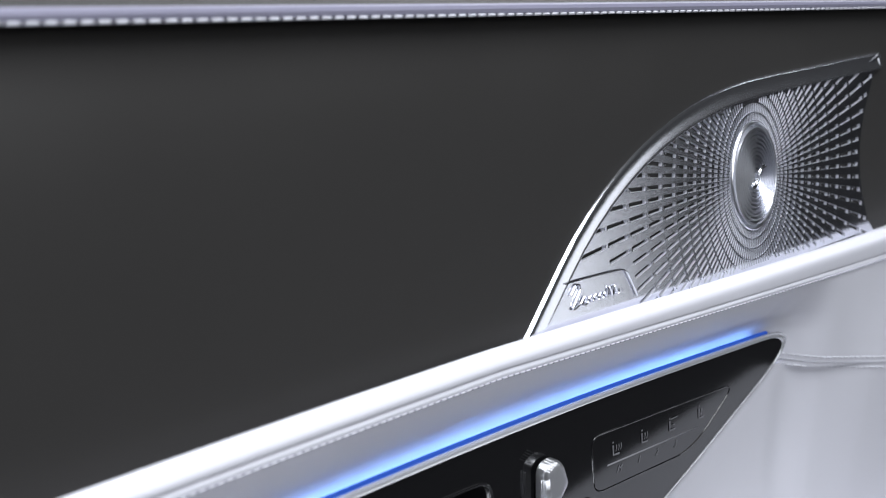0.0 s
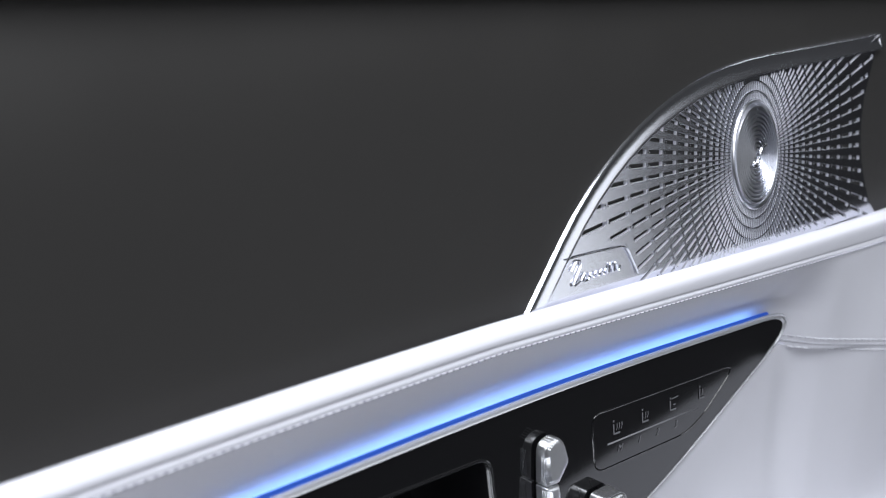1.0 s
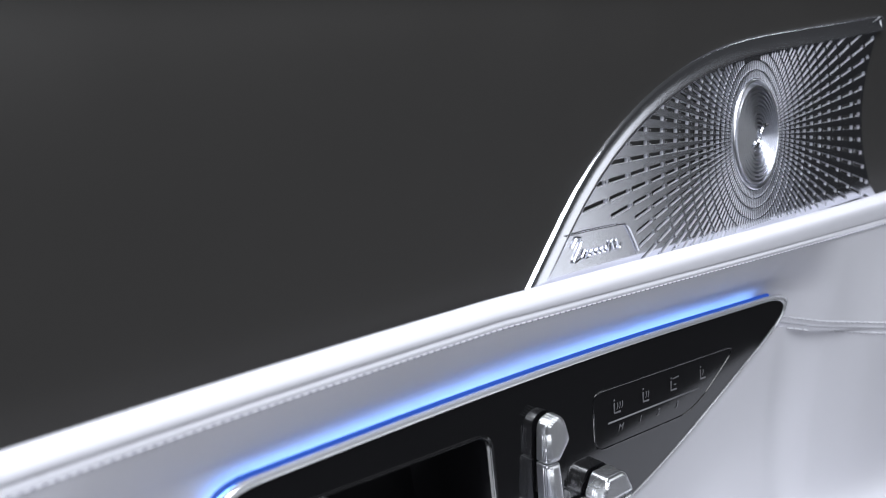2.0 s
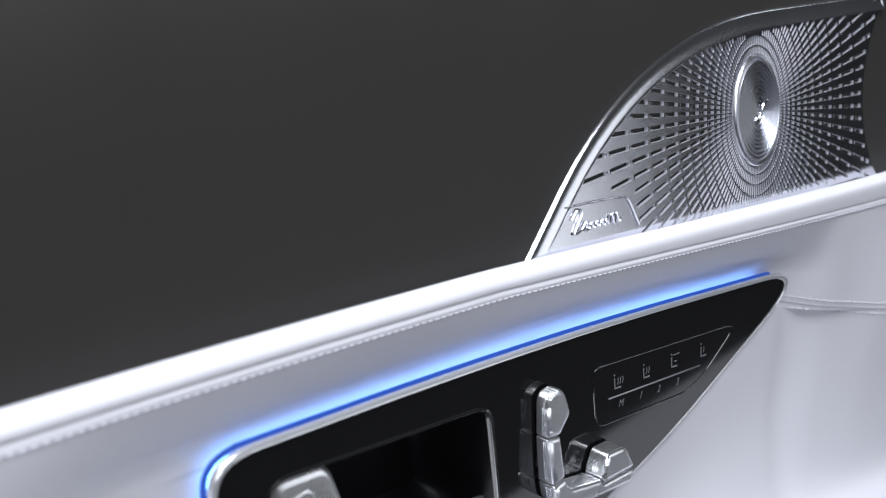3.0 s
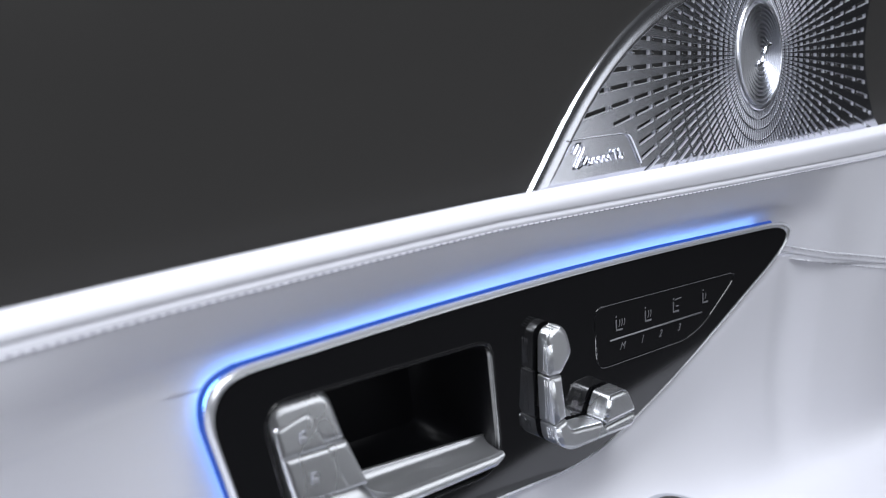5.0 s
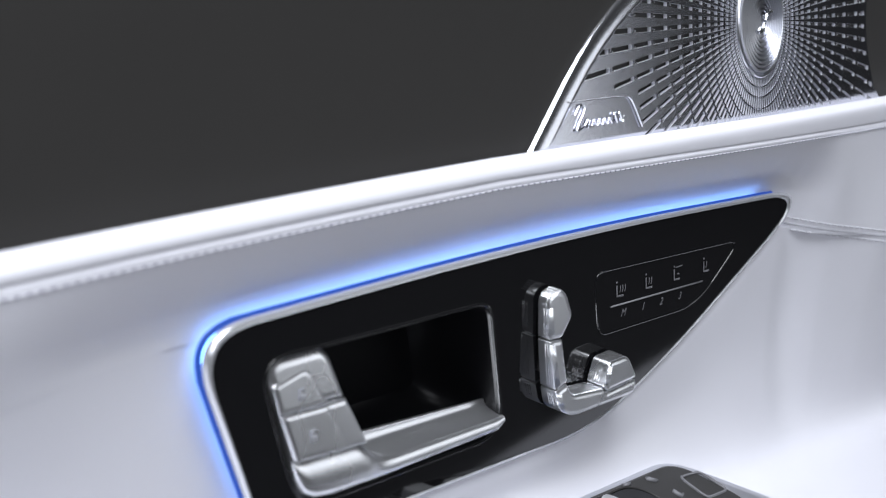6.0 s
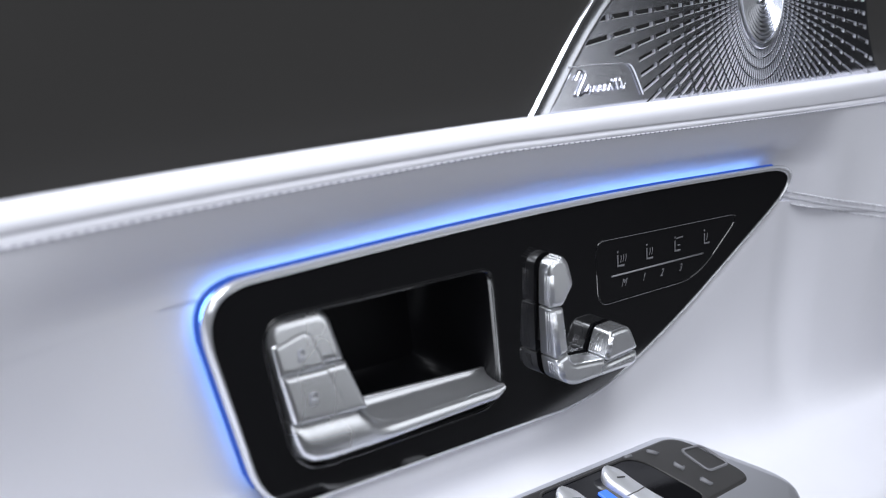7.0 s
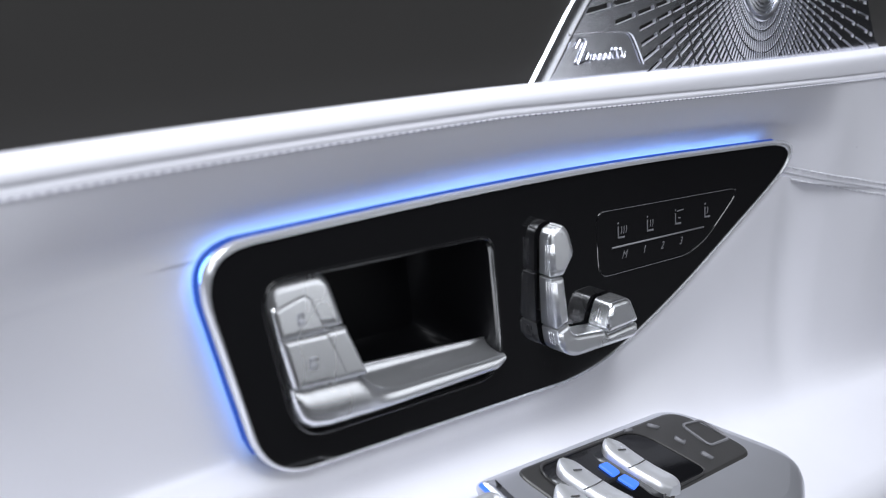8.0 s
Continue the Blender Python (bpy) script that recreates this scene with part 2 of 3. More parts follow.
piping = thing("edge_piping", "lavender grey leather piping with a stitched seam along the dark trim", "piping", (0, 0.03, 0.14), kind="structure")
part("roll", tube(strip_line(0.0016, 0.0014), 0.0020, n=10), PIPING, piping)
ledge_rows = [[(x, upper_depth(x, strip_height(x)) + d, strip_height(x) + h) for x in (-0.40 + 1.1 * i / 40 for i in range(41))]
              for d, h in ((0.0022, 0.0026), (0.010, 0.0045), (0.05, 0.010), (0.12, 0.006), (0.13, -0.03))]
part("ledge", sheet(ledge_rows), DARK, piping, "dark leather window ledge", sharp=80)


def stitches(name, line, length, gap, radius, mat, parent=None):
    """Short threads laid along a line, each a small bar that dips at both ends."""
    pts = [Vector(p) for p in line]
    run, bm = [0.0], bmesh.new()
    for a, b in zip(pts, pts[1:]):
        run.append(run[-1] + (b - a).length)

    def at(s):
        i = max(0, min(len(run) - 2, int(np.searchsorted(run, s)) - 1))
        return pts[i].lerp(pts[i + 1], (s - run[i]) / (run[i + 1] - run[i]))

    s = 0.0
    while s + length < run[-1]:
        a, m, b = at(s), at(s + length / 2), at(s + length)
        tube([a + Vector((0, radius, 0)), m, b + Vector((0, radius, 0))], radius, bm, n=5)
        s += length + gap
    return tagged(part(name, bm, mat, parent), kind="stuff")


stitches("stitching", strip_line(-0.0004, 0.0002), 0.0034, 0.0012, 0.00045, THREAD, piping)

# seams of the white trim, laid on its surface
trim_seam = thing("trim_seam", "fine white thread seams in the white leather trim", "seam", (0, 0, 0.03), kind="structure")


def trim_line(x0, x1, height, n=80, lift=0.0003):
    out = []
    for i in range(n + 1):
        x = x0 + (x1 - x0) * i / n
        out.append((x, trim_depth(x, height(x)) - lift, height(x)))
    return out


stitches("stitching", trim_line(-0.25, 0.45, lambda x: belt_height(x) - seam_drop(x) - 0.0024, 120), 0.0018, 0.0011, 0.00030, THREAD, trim_seam)
stitches("needle_holes", trim_line(-0.2482, 0.45, lambda x: belt_height(x) - seam_drop(x) - 0.0024, 120, 0.0002), 0.0011, 0.0018, 0.00030, PIPING, trim_seam)


def front_seam(x):
    return -0.0240 - 0.30 * (x - 0.185)


for dz in (0.0026, -0.0026):
    stitches("stitching", trim_line(0.204, 0.42, lambda x: front_seam(x) + dz), 0.0036, 0.0016, 0.00040, THREAD, trim_seam)
part("groove", tube(trim_line(0.204, 0.42, front_seam, lift=-0.0003), 0.0006, n=6), SEAM, trim_seam, "narrow seam groove")


# ---- control panel ----
RECESS = [(-0.0940, 0.0158, 0.011), (0.0010, 0.0012, 0.007), (0.0118, -0.0490, 0.014), (-0.0805, -0.0335, 0.013)]


def recess_loop():
    return rounded(RECESS, 8)


def corner_loft(corners, n, layers):
    """A ring of surface whose corners are inset by d at depth y."""
    bm = bmesh.new()
    rings = [[bm.verts.new((p.x, y, p.y)) for p in rounded(inset_corners(corners, d), n)] for d, y in layers]
    for a, b in zip(rings, rings[1:]):
        for i in range(len(a)):
            j = (i + 1) % len(a)
            bm.faces.new((a[i], a[j], b[j], b[i]))
    return bm


panel = thing("control_panel", "glossy black lacquered control panel with a silver rim on the door", "control panel", (0.05, 0.005, -0.02))
bm = bmesh.new()
face_loop = rounded(inset_corners(PANEL, 0.0014), 10)
a, b = holed(face_loop, recess_loop(), 0.0, bm)
ra = [bm.verts.new((p.x, 0.0020, p.y)) for p in face_loop]
rb = [bm.verts.new((p.x, 0.0015, p.y)) for p in inset(recess_loop(), 0.0006)]
for ring, back in ((a, ra), (b, rb)):
    for i in range(len(ring)):
        j = (i + 1) % len(ring)
        bm.faces.new((ring[i], ring[j], back[j], back[i]))
part("face", bm, PIANO, panel)
rim = corner_loft(PANEL, 10, [(0.0017, 0.0003), (0.0013, -0.0005), (0.0007, -0.0003), (0.0002, 0.0004), (0.0, 0.0014), (0.0005, 0.0022), (0.0022, 0.0024)])
part("rim", rim, RIM, panel, "satin silver rim", sharp=60)
# bowl of the handle recess
bowl = corner_loft(RECESS, 8, [(0.0003, 0.0008), (0.0008, 0.004), (0.0018, 0.012), (0.0035, 0.020), (0.0060, 0.025), (0.0100, 0.027)])
bowl.verts.ensure_lookup_table()
bowl.faces.new(bowl.verts[-36:])
part("handle_bowl", bowl, BOWL, panel, "deep black bowl", sharp=50)
part("bowl_lip", tube([(p.x, 0.0001, p.y) for p in recess_loop()], 0.0006, n=10, closed=True), LIP, panel)

# light guide behind the panel's upper and rear edge
guide = thing("light_strip", "glowing blue ambient light strip along the control panel's edge", "light strip", (0.0, 0.006, 0.02))


def edge_run(d, y, x_end, rise):
    """The panel's outline from the front tip over the top and down its rear side, moved outwards by d."""
    edge = inset(panel_loop, -d)
    n = len(edge)
    first = max(range(n), key=lambda i: edge[i].x)
    run = []
    for i in range(n):
        p = edge[(first - i) % n]
        if p.y < -0.034 and p.x < 0:
            break
        if p.x < x_end:
            run.append((p.x, y - rise * min(1.0, max(0.0, p.x - 0.14) / 0.06), p.y))
    return smooth_line(run, 3)


part("light_guide", tube(edge_run(-0.0010, 0.0040, 0.196, 0.0), 0.0008, n=8), BLUE, guide)
part("diode_row", tube(edge_run(-0.0034, 0.0043, 0.194, 0.0), 0.0008, n=6), LED, guide, "bright blue diodes hidden behind the panel")


# ---- door handle ----
def slab(corners, y0, y1, soft=0.0012, n=6, tilt=None):
    """A block with rounded front edges."""
    bm = bmesh.new()
    rows = [(1.7 * soft * (1 - math.sin(a)), y0 + soft * (1 - math.cos(a))) for a in (math.pi / 2 * k / 6 for k in range(7))] + [(0, y1)]
    rings = [[bm.verts.new(tilt(p.x, y, p.y) if tilt else (p.x, y, p.y)) for p in rounded(inset_corners(corners, d), n)] for d, y in rows]
    for a, b in zip(rings, rings[1:]):
        for i in range(len(a)):
            j = (i + 1) % len(a)
            bm.faces.new((a[i], a[j], b[j], b[i]))
    bm.faces.new(rings[0]), bm.faces.new(list(reversed(rings[-1])))
    return bm


handle = thing("door_handle", "satin chrome inner door handle with lock buttons in its recess", "door handle", (-0.05, 0.0, -0.01))


def leaning(slope, z0):
    """Leans a face back towards its upper edge."""
    return lambda x, y, z: (x, y + slope * (z - z0), z)


lock = part("lock_button", slab([(-0.0915, 0.0140, 0.006), (-0.0690, 0.0112, 0.005), (-0.0636, -0.0052, 0.0004), (-0.0876, -0.0012, 0.0004)], -0.0025, 0.014, 0.0016, tilt=leaning(0.13, -0.012)), CHROME, handle)
unlock = part("unlock_button", slab([(-0.0874, -0.0016, 0.0004), (-0.0634, -0.0056, 0.0004), (-0.0564, -0.0216, 0.0004), (-0.0838, -0.0160, 0.0004)], -0.0025, 0.014, 0.0010, tilt=leaning(0.13, -0.012)), CHROME, handle)


def grip_bar():
    """The foot below the buttons and the pull bar: a body with a rounded belly, leaning back towards its upper edge."""
    rows = []
    for i in range(73):
        x = -0.0838 + 0.0934 * i / 72
        near = [x + 0.0015 * k for k in (-2, -1, 0, 1, 2)]
        top = float(np.mean(np.interp(near, [-0.0838, -0.0562, -0.0535, -0.0490, -0.0440, 0.0096], [-0.0162, -0.0220, -0.0262, -0.0302, -0.0318, -0.0408])))
        low = float(np.interp(x, [-0.0838, -0.0825, -0.0800, -0.0760, -0.0700, -0.0600, 0.0060, 0.0096], [-0.0172, -0.0235, -0.0285, -0.0318, -0.0339, -0.0355, -0.0452, -0.0432]))
        bulge = min(1.0, (top - low) / 0.012)
        sec = [(0.0090, 0.0), (-0.0006, 0.0), (-0.0013 - 0.0004 * bulge, 0.05), (-0.0015 - 0.0012 * bulge, 0.25), (-0.0016 - 0.0018 * bulge, 0.48),
               (-0.0015 - 0.0020 * bulge, 0.70), (-0.0008 - 0.0016 * bulge, 0.88), (0.0004, 0.97), (0.0020, 1.0), (0.0090, 1.0)]
        rows.append([(x, y, mix(top, low, u)) for y, u in sec])
    bm = sheet(rows)
    bm.verts.ensure_lookup_table()
    n = len(rows[0])
    bm.faces.new(bm.verts[:n]), bm.faces.new(bm.verts[-n:])
    return bm


part("grip", grip_bar(), CHROME, handle, sharp=60)


def grip_hollow():
    """The hollow upper face of the pull bar, which rises into the foot."""
    rows = []
    for i in range(41):
        x = -0.0575 + 0.0670 * i / 40
        crease, top = -0.0302 - 0.170 * (x + 0.053), -0.0240 - 0.210 * (x + 0.053)
        top += 0.0060 * (1 - ease(-0.0585, -0.0470, x)) ** 2
        sec = [(0, 0.0110, top - 0.004), (0, 0.0075, top - 0.0006), (0, 0.0058, top), (0, 0.0058, mix(top, crease, 0.14)), (0, 0.0050, mix(top, crease, 0.5)), (0, 0.0026, mix(top, crease, 0.84)), (0, -0.0016, crease - 0.0004)]
        rows.append([(x, p.y, p.z) for p in smooth_line(sec, 4)])
    bm = sheet(rows)
    bm.verts.ensure_lookup_table()
    bm.faces.new(bm.verts[-len(rows[0]):])
    return bm


part("grip_hollow", grip_hollow(), CHROME, handle, sharp=70)
part("pad", slab([(-0.0893, 0.0072, 0.0015), (-0.0762, 0.0084, 0.0040), (-0.0708, -0.0042, 0.0003), (-0.0876, -0.0013, 0.0003)], -0.0029, 0.004, 0.0009, tilt=leaning(0.13, -0.012)), CHROME, lock, "raised button pad")
part("pad", slab([(-0.0872, -0.0018, 0.0003), (-0.0706, -0.0046, 0.0003), (-0.0638, -0.0198, 0.0003), (-0.0836, -0.0159, 0.0003)], -0.0029, 0.004, 0.0009, tilt=leaning(0.13, -0.012)), CHROME, unlock, "raised button pad")
# padlock marks
for owner, x, z, shut in ((lock, -0.0800, 0.0012, True), (unlock, -0.0772, -0.0116, False)):
    part("lock_mark", slab([(x - 0.0012, z + 0.0010, 0.0002), (x + 0.0012, z + 0.0006, 0.0002), (x + 0.0013, z - 0.0012, 0.0002), (x - 0.0011, z - 0.0008, 0.0002)], -0.0033, -0.0020, 0.0002, 2, leaning(0.13, -0.012)), SILVER, owner, "engraved padlock mark")
    hoop = [(x - 0.0008, z + 0.0010), (x - 0.0008, z + 0.0022), (x + 0.0006, z + 0.0022), (x + (0.0008 if shut else 0.0016), z + 0.0012)]
    part("shackle", tube([leaning(0.13, -0.012)(u, -0.0031, w) for u, w in hoop], 0.0003, n=5), SILVER, owner)

# ---- seat switch ----
seat = thing("seat_switch", "satin chrome seat-shaped adjustment switch on the black panel", "switch", (0.035, 0.0, -0.03))
part("stem", slab([(0.0268, -0.0110, 0.0010), (0.0300, -0.0110, 0.0010), (0.0322, -0.0330, 0.0010), (0.0288, -0.0330, 0.0010)], -0.0030, 0.002, 0.0003), SATIN, seat)
FRONT, BACK = -0.0072, -0.0010


def LEAN(x, y, z):
    """The front faces lean back a little; the foot stays level."""
    return (x, y + 0.10 * (z + 0.03) * (y - BACK) / (FRONT - BACK), z)


head_part = part("headrest", slab([(0.0242, -0.0036, 0.0034), (0.0304, -0.0022, 0.0034), (0.0352, -0.0052, 0.0036), (0.0386, -0.0143, 0.0020), (0.0326, -0.0201, 0.0012), (0.0260, -0.0187, 0.0006)], FRONT, BACK, 0.0013, tilt=LEAN), CHROME, seat)
back_part = part("backrest", slab([(0.0260, -0.0194, 0.0005), (0.0328, -0.0206, 0.0005), (0.0357, -0.0366, 0.0010), (0.0293, -0.0373, 0.0005)], FRONT + 0.0002, BACK, 0.0010, tilt=LEAN), CHROME, seat)
pan_part = part("cushion", slab([(0.0295, -0.0380, 0.0005), (0.0357, -0.0374, 0.0004), (0.0385, -0.0425, 0.0030), (0.0574, -0.0470, 0.0005), (0.0590, -0.0490, 0.0005), (0.0782, -0.0508, 0.0020), (0.0775, -0.0562, 0.0030), (0.0380, -0.0502, 0.0050), (0.0318, -0.0452, 0.0030)], FRONT + 0.0002, BACK, 0.0010, tilt=LEAN), CHROME, seat)
bolster_part = part("bolster", slab([(0.0578, -0.0466, 0.0006), (0.0606, -0.0385, 0.0020), (0.0722, -0.0398, 0.0030), (0.0782, -0.0503, 0.0015), (0.0592, -0.0486, 0.0006)], FRONT, BACK, 0.0010, tilt=LEAN), CHROME, seat)


def ribs(top, bottom, soft, parent):
    """Fine upright ribs round the rounded edge that faces the rear."""
    bm = bmesh.new()
    for k in range(7):
        a = math.radians(4 + 11.5 * k)
        d, y = 1.7 * soft * (1 - math.sin(a)), FRONT + soft * (1 - math.cos(a))
        turn = 1.7 * soft - d
        ends = [(x + 1.7 * soft - turn, y + 0.10 * (z + 0.03), z) for x, z in (top, bottom)]
        tube(ends, 0.00021, bm, n=6)
    for k in range(3):
        ends = [(x, FRONT + soft + 0.0008 + 0.0009 * k, z) for x, z in (top, bottom)]
        tube(ends, 0.00024, bm, n=6)
    return part("rib_pad", bm, CHROME, parent, "finely ribbed chrome edge")


ribs((0.0248, -0.0078), (0.0258, -0.0172), 0.0013, head_part)
ribs((0.0263, -0.0206), (0.0291, -0.0358), 0.0010, back_part)
ribs((0.0298, -0.0394), (0.0315, -0.0442), 0.0010, pan_part)
ribs((0.0604, -0.0400), (0.0581, -0.0456), 0.0010, bolster_part)


def knurl():
    """Rows of small pyramids over the headrest's upper edge."""
    bm = bmesh.new()
    for i in range(5):
        for j in range(7):
            x, y = 0.0252 + 0.0009 * i, FRONT + 0.0012 + 0.0007 * j
            z = -0.0040 + 0.0018 * i / 4
            ring = [bm.verts.new((x + 0.00030 * math.cos(t), y + 0.00026 * math.sin(t), z - 0.0001)) for t in (math.pi * k / 2 for k in range(4))]
            top = bm.verts.new((x, y, z + 0.0003))
            for k in range(4):
                bm.faces.new((ring[k], ring[(k + 1) % 4], top))
    return tagged(part("knurl", bm, CHROME, head_part, "fine knurled grip"), kind="stuff")


knurl()

# ---- memory buttons ----
memory = thing("memory_buttons", "touch field with seat heating symbols and memory keys on black lacquer", "button field", (0.1, 0.0, -0.025))
mem_loop = rounded([(0.0580, -0.0072, 0.006), (0.1640, -0.0252, 0.010), (0.1340, -0.0435, 0.014), (0.0640, -0.0325, 0.006)], 8)
part("outline", tube([(p.x, 0.0001, p.y) for p in mem_loop], 0.00038, closed=True, n=8), PIANO, memory)
part("bar", tube([(0.0705, 0.0, -0.0236), (0.1360, 0.0, -0.0343)], 0.00035, n=6), PRINT, memory, "thin grey dividing bar")


def on_panel(x, z, a, b):
    """A point of a printed mark: a along the panel, b up it, from the mark's foot."""
    return (x + a - 0.16 * b, -0.00025, z + b - 0.15 * a)


def seat_mark(x, z, waves):
    bm = bmesh.new()
    tube([on_panel(x, z, 0, 0.0042), on_panel(x, z, 0.0002, 0), on_panel(x, z, 0.0042, -0.0002)], 0.00042, bm, n=4, flat=0.3)
    tube([on_panel(x, z, 0.0, 0.0052), on_panel(x, z, 0.0, 0.0058)], 0.00042, bm, n=4, flat=0.3)
    for k in range(waves):
        tube([on_panel(x, z, 0.0018 + 0.0016 * k, 0.0012), on_panel(x, z, 0.0024 + 0.0016 * k, 0.0026), on_panel(x, z, 0.0022 + 0.0016 * k, 0.0040)], 0.00026, bm, n=4, flat=0.3)
    if not waves:
        tube([on_panel(x, z, 0.0010, 0.0050), on_panel(x, z, 0.0058, 0.0052)], 0.00026, bm, n=4, flat=0.3)
        tube([on_panel(x, z, 0.0022, 0.0022), on_panel(x, z, 0.0038, 0.0020)], 0.00026, bm, n=4, flat=0.3)
    return part("seat_mark", bm, PRINT, memory)


for x, z, waves in ((0.0735, -0.0205, 3), (0.0930, -0.0235, 2), (0.1130, -0.0265, 0), (0.1355, -0.0300, 1)):
    seat_mark(x, z, waves)


def lettering(name, text, size, m, mat, parent):
    curve = bpy.data.curves.new(name, "FONT")
    curve.body, curve.size, curve.align_x, curve.align_y, curve.extrude, curve.shear = text, size, "CENTER", "CENTER", 0.00003, 0.1
    tmp = new("tmp", curve)
    data = bpy.data.meshes.new_from_object(tmp.evaluated_get(bpy.context.evaluated_depsgraph_get()))
    bpy.data.objects.remove(tmp)
    data.name = name
    data.transform(m)
    data.materials.clear()
    data.materials.append(mat)
    ob = new(name, data)
    ob.parent = parent
    ob.matrix_parent_inverse = Matrix.Translation(-Vector(parent.location))
    return ob


for sign, x, z in (("M", 0.0792, -0.0285), ("1", 0.0926, -0.0306), ("2", 0.1055, -0.0328), ("3", 0.1192, -0.0350)):
    lettering("numeral", sign, 0.0042, Matrix.Translation((x, -0.0002, z)) @ Matrix.Rotation(radians(8), 4, "Y") @ Matrix.Rotation(radians(90), 4, "X"), PRINT, memory)

# ---- speaker cover ----
speaker = thing("speaker_cover", "perforated aluminium tweeter cover with radial slots in dark leather", "speaker", (0.17, 0.01, 0.06))


def grille_place(x, y, z):
    """From the cover's own face (y is depth) into the door."""
    return (x, -0.005 + 0.012 * x + 0.201 * z + y, z)


COVER = [(0.0110, 0.0333, 0.001), (0.0965, 0.1016, 0.068, 0.095), (0.3045, 0.0860, 0.003), (0.2725, 0.0470, 0.025), (0.2900, 0.0040, 0.004)]
cover_loop = rounded(COVER, 12)
frame_in = inset(cover_loop, 0.0050)
frame_rows = [[grille_place(p.x, y, p.y) for p in inset(cover_loop, d)[:34]] for d, y in
              ((0.0066, 0.0), (0.0060, -0.0003), (0.0050, -0.0003), (0.0034, -0.0001), (0.0018, 0.0002), (0.0010, 0.0005), (0.0005, 0.0010), (0.0001, 0.0022), (0.0, 0.0045))]
part("frame", sheet(frame_rows), FRAME, speaker, "smooth raised frame", sharp=70)
part("cavity", loft(inset(cover_loop, 0.002), [(0, 0.006), (0, 0.010)], place=grille_place), HOLE, speaker)

# ---- window switches ----
module = thing("window_switch_module", "silver window switch plate with black inlay on the armrest", "switch module", (0.08, -0.04, -0.09))


def arm_place(x, y, z):
    """Lays an outline in (x, y) on the armrest; the middle figure is the height over it, downwards."""
    return (x, z, arm_height(x, z) - y)


plate_loop = rounded([(-0.0105, -0.0058, 0.004), (0.1170, -0.0030, 0.014), (0.1625, -0.0440, 0.020), (0.1270, -0.0610, 0.010), (-0.0105, -0.0610, 0.006)], 10)
part("plate", loft(plate_loop, [(0.0070, 0.0), (0.0040, 0.0004), (0.0018, 0.0016), (0.0005, 0.0036), (0.0, 0.0060), (0.0, 0.012)], place=arm_place), SILVER, module, sharp=60)
inlay_loop = rounded([(0.0060, -0.0098, 0.006), (0.1150, -0.0080, 0.011), (0.1330, -0.0350, 0.010), (0.0600, -0.0370, 0.010), (0.0520, -0.0560, 0.006), (0.0180, -0.0560, 0.006)], 8)
part("inlay", loft(inlay_loop, [(0.0010, -0.0008), (0.0003, -0.0005), (0.0, 0.0002), (0.0, 0.002)], place=arm_place), SATIN, module, sharp=60)
well_loop = rounded([(0.0155, -0.0118, 0.006), (0.0800, -0.0106, 0.010), (0.0940, -0.0352, 0.006), (0.0560, -0.0362, 0.006), (0.0490, -0.0545, 0.005), (0.0200, -0.0545, 0.005)], 6)
part("switch_well", loft(well_loop, [(0.0, -0.0014), (0.0008, -0.0014), (0.0016, -0.0008)], place=arm_place), PIANO, module, sharp=60)
part("well_rim", tube([arm_place(p.x, -0.0013, p.y) for p in well_loop], 0.0005, n=6, closed=True), SATIN, module)


def rocker_top(u):
    """Height over the plate along a rocker: raised ends and a hollow middle."""
    return 0.0042 + 0.0014 * (2 * u - 1) ** 2 - 0.0010 * max(0.0, u - 0.85) / 0.15


def window_rocker(dx, dy):
    """A long saddle-shaped key that widens towards the cabin."""
    rows = []
    for i in range(25):
        u = i / 24
        y = -0.0140 - 0.0236 * u
        left, right = 0.0492 + 0.0092 * u, 0.0612 + 0.0098 * u
        pinch = 0.0036 * max(0.0, 1 - u / 0.16) ** 2 + 0.0028 * max(0.0, (u - 0.88) / 0.12) ** 2
        left, right = left + pinch, right - pinch
        h = rocker_top(u)
        sec = [(left - 0.0002, 0.0), (left, h - 0.0022), (left + 0.0005, h - 0.0008), (left + 0.0016, h), (mix(left, right, 0.5), h - 0.0003),
               (right - 0.0016, h), (right - 0.0005, h - 0.0008), (right, h - 0.0022), (right + 0.0002, 0.0)]
        rows.append([arm_place(x + dx, -z, y + dy) for x, z in sec])
    bm = sheet(rows)
    bm.verts.ensure_lookup_table()
    n = len(rows[0])
    bm.faces.new(bm.verts[:n]), bm.faces.new(bm.verts[-n:])
    return part("rocker", bm, KEY, module, sharp=55)


for dx, dy in ((0.0, 0.0), (-0.0298, -0.0012), (-0.0425, -0.0090)):
    rocker = window_rocker(dx, dy)
    part("rocker_joint", tube([arm_place(0.0520 + dx, -0.0043, -0.0256 + dy), arm_place(0.0590 + dx, -0.0040, -0.0253 + dy), arm_place(0.0650 + dx, -0.0043, -0.0250 + dy)], 0.00022, n=5), SATIN, rocker, "fine dark joint")
    part("rocker_mark", tube([arm_place(0.0556 + dx, -0.0049, -0.0188 + dy), arm_place(0.0592 + dx, -0.0049, -0.0196 + dy)], 0.00028, n=5), SATIN, rocker)


def plate_mark(points, radius=0.0004, closed=False):
    return part("plate_mark", tube([arm_place(x, -0.0010, y) for x, y in points], radius, n=5, closed=closed), PRINT, module)


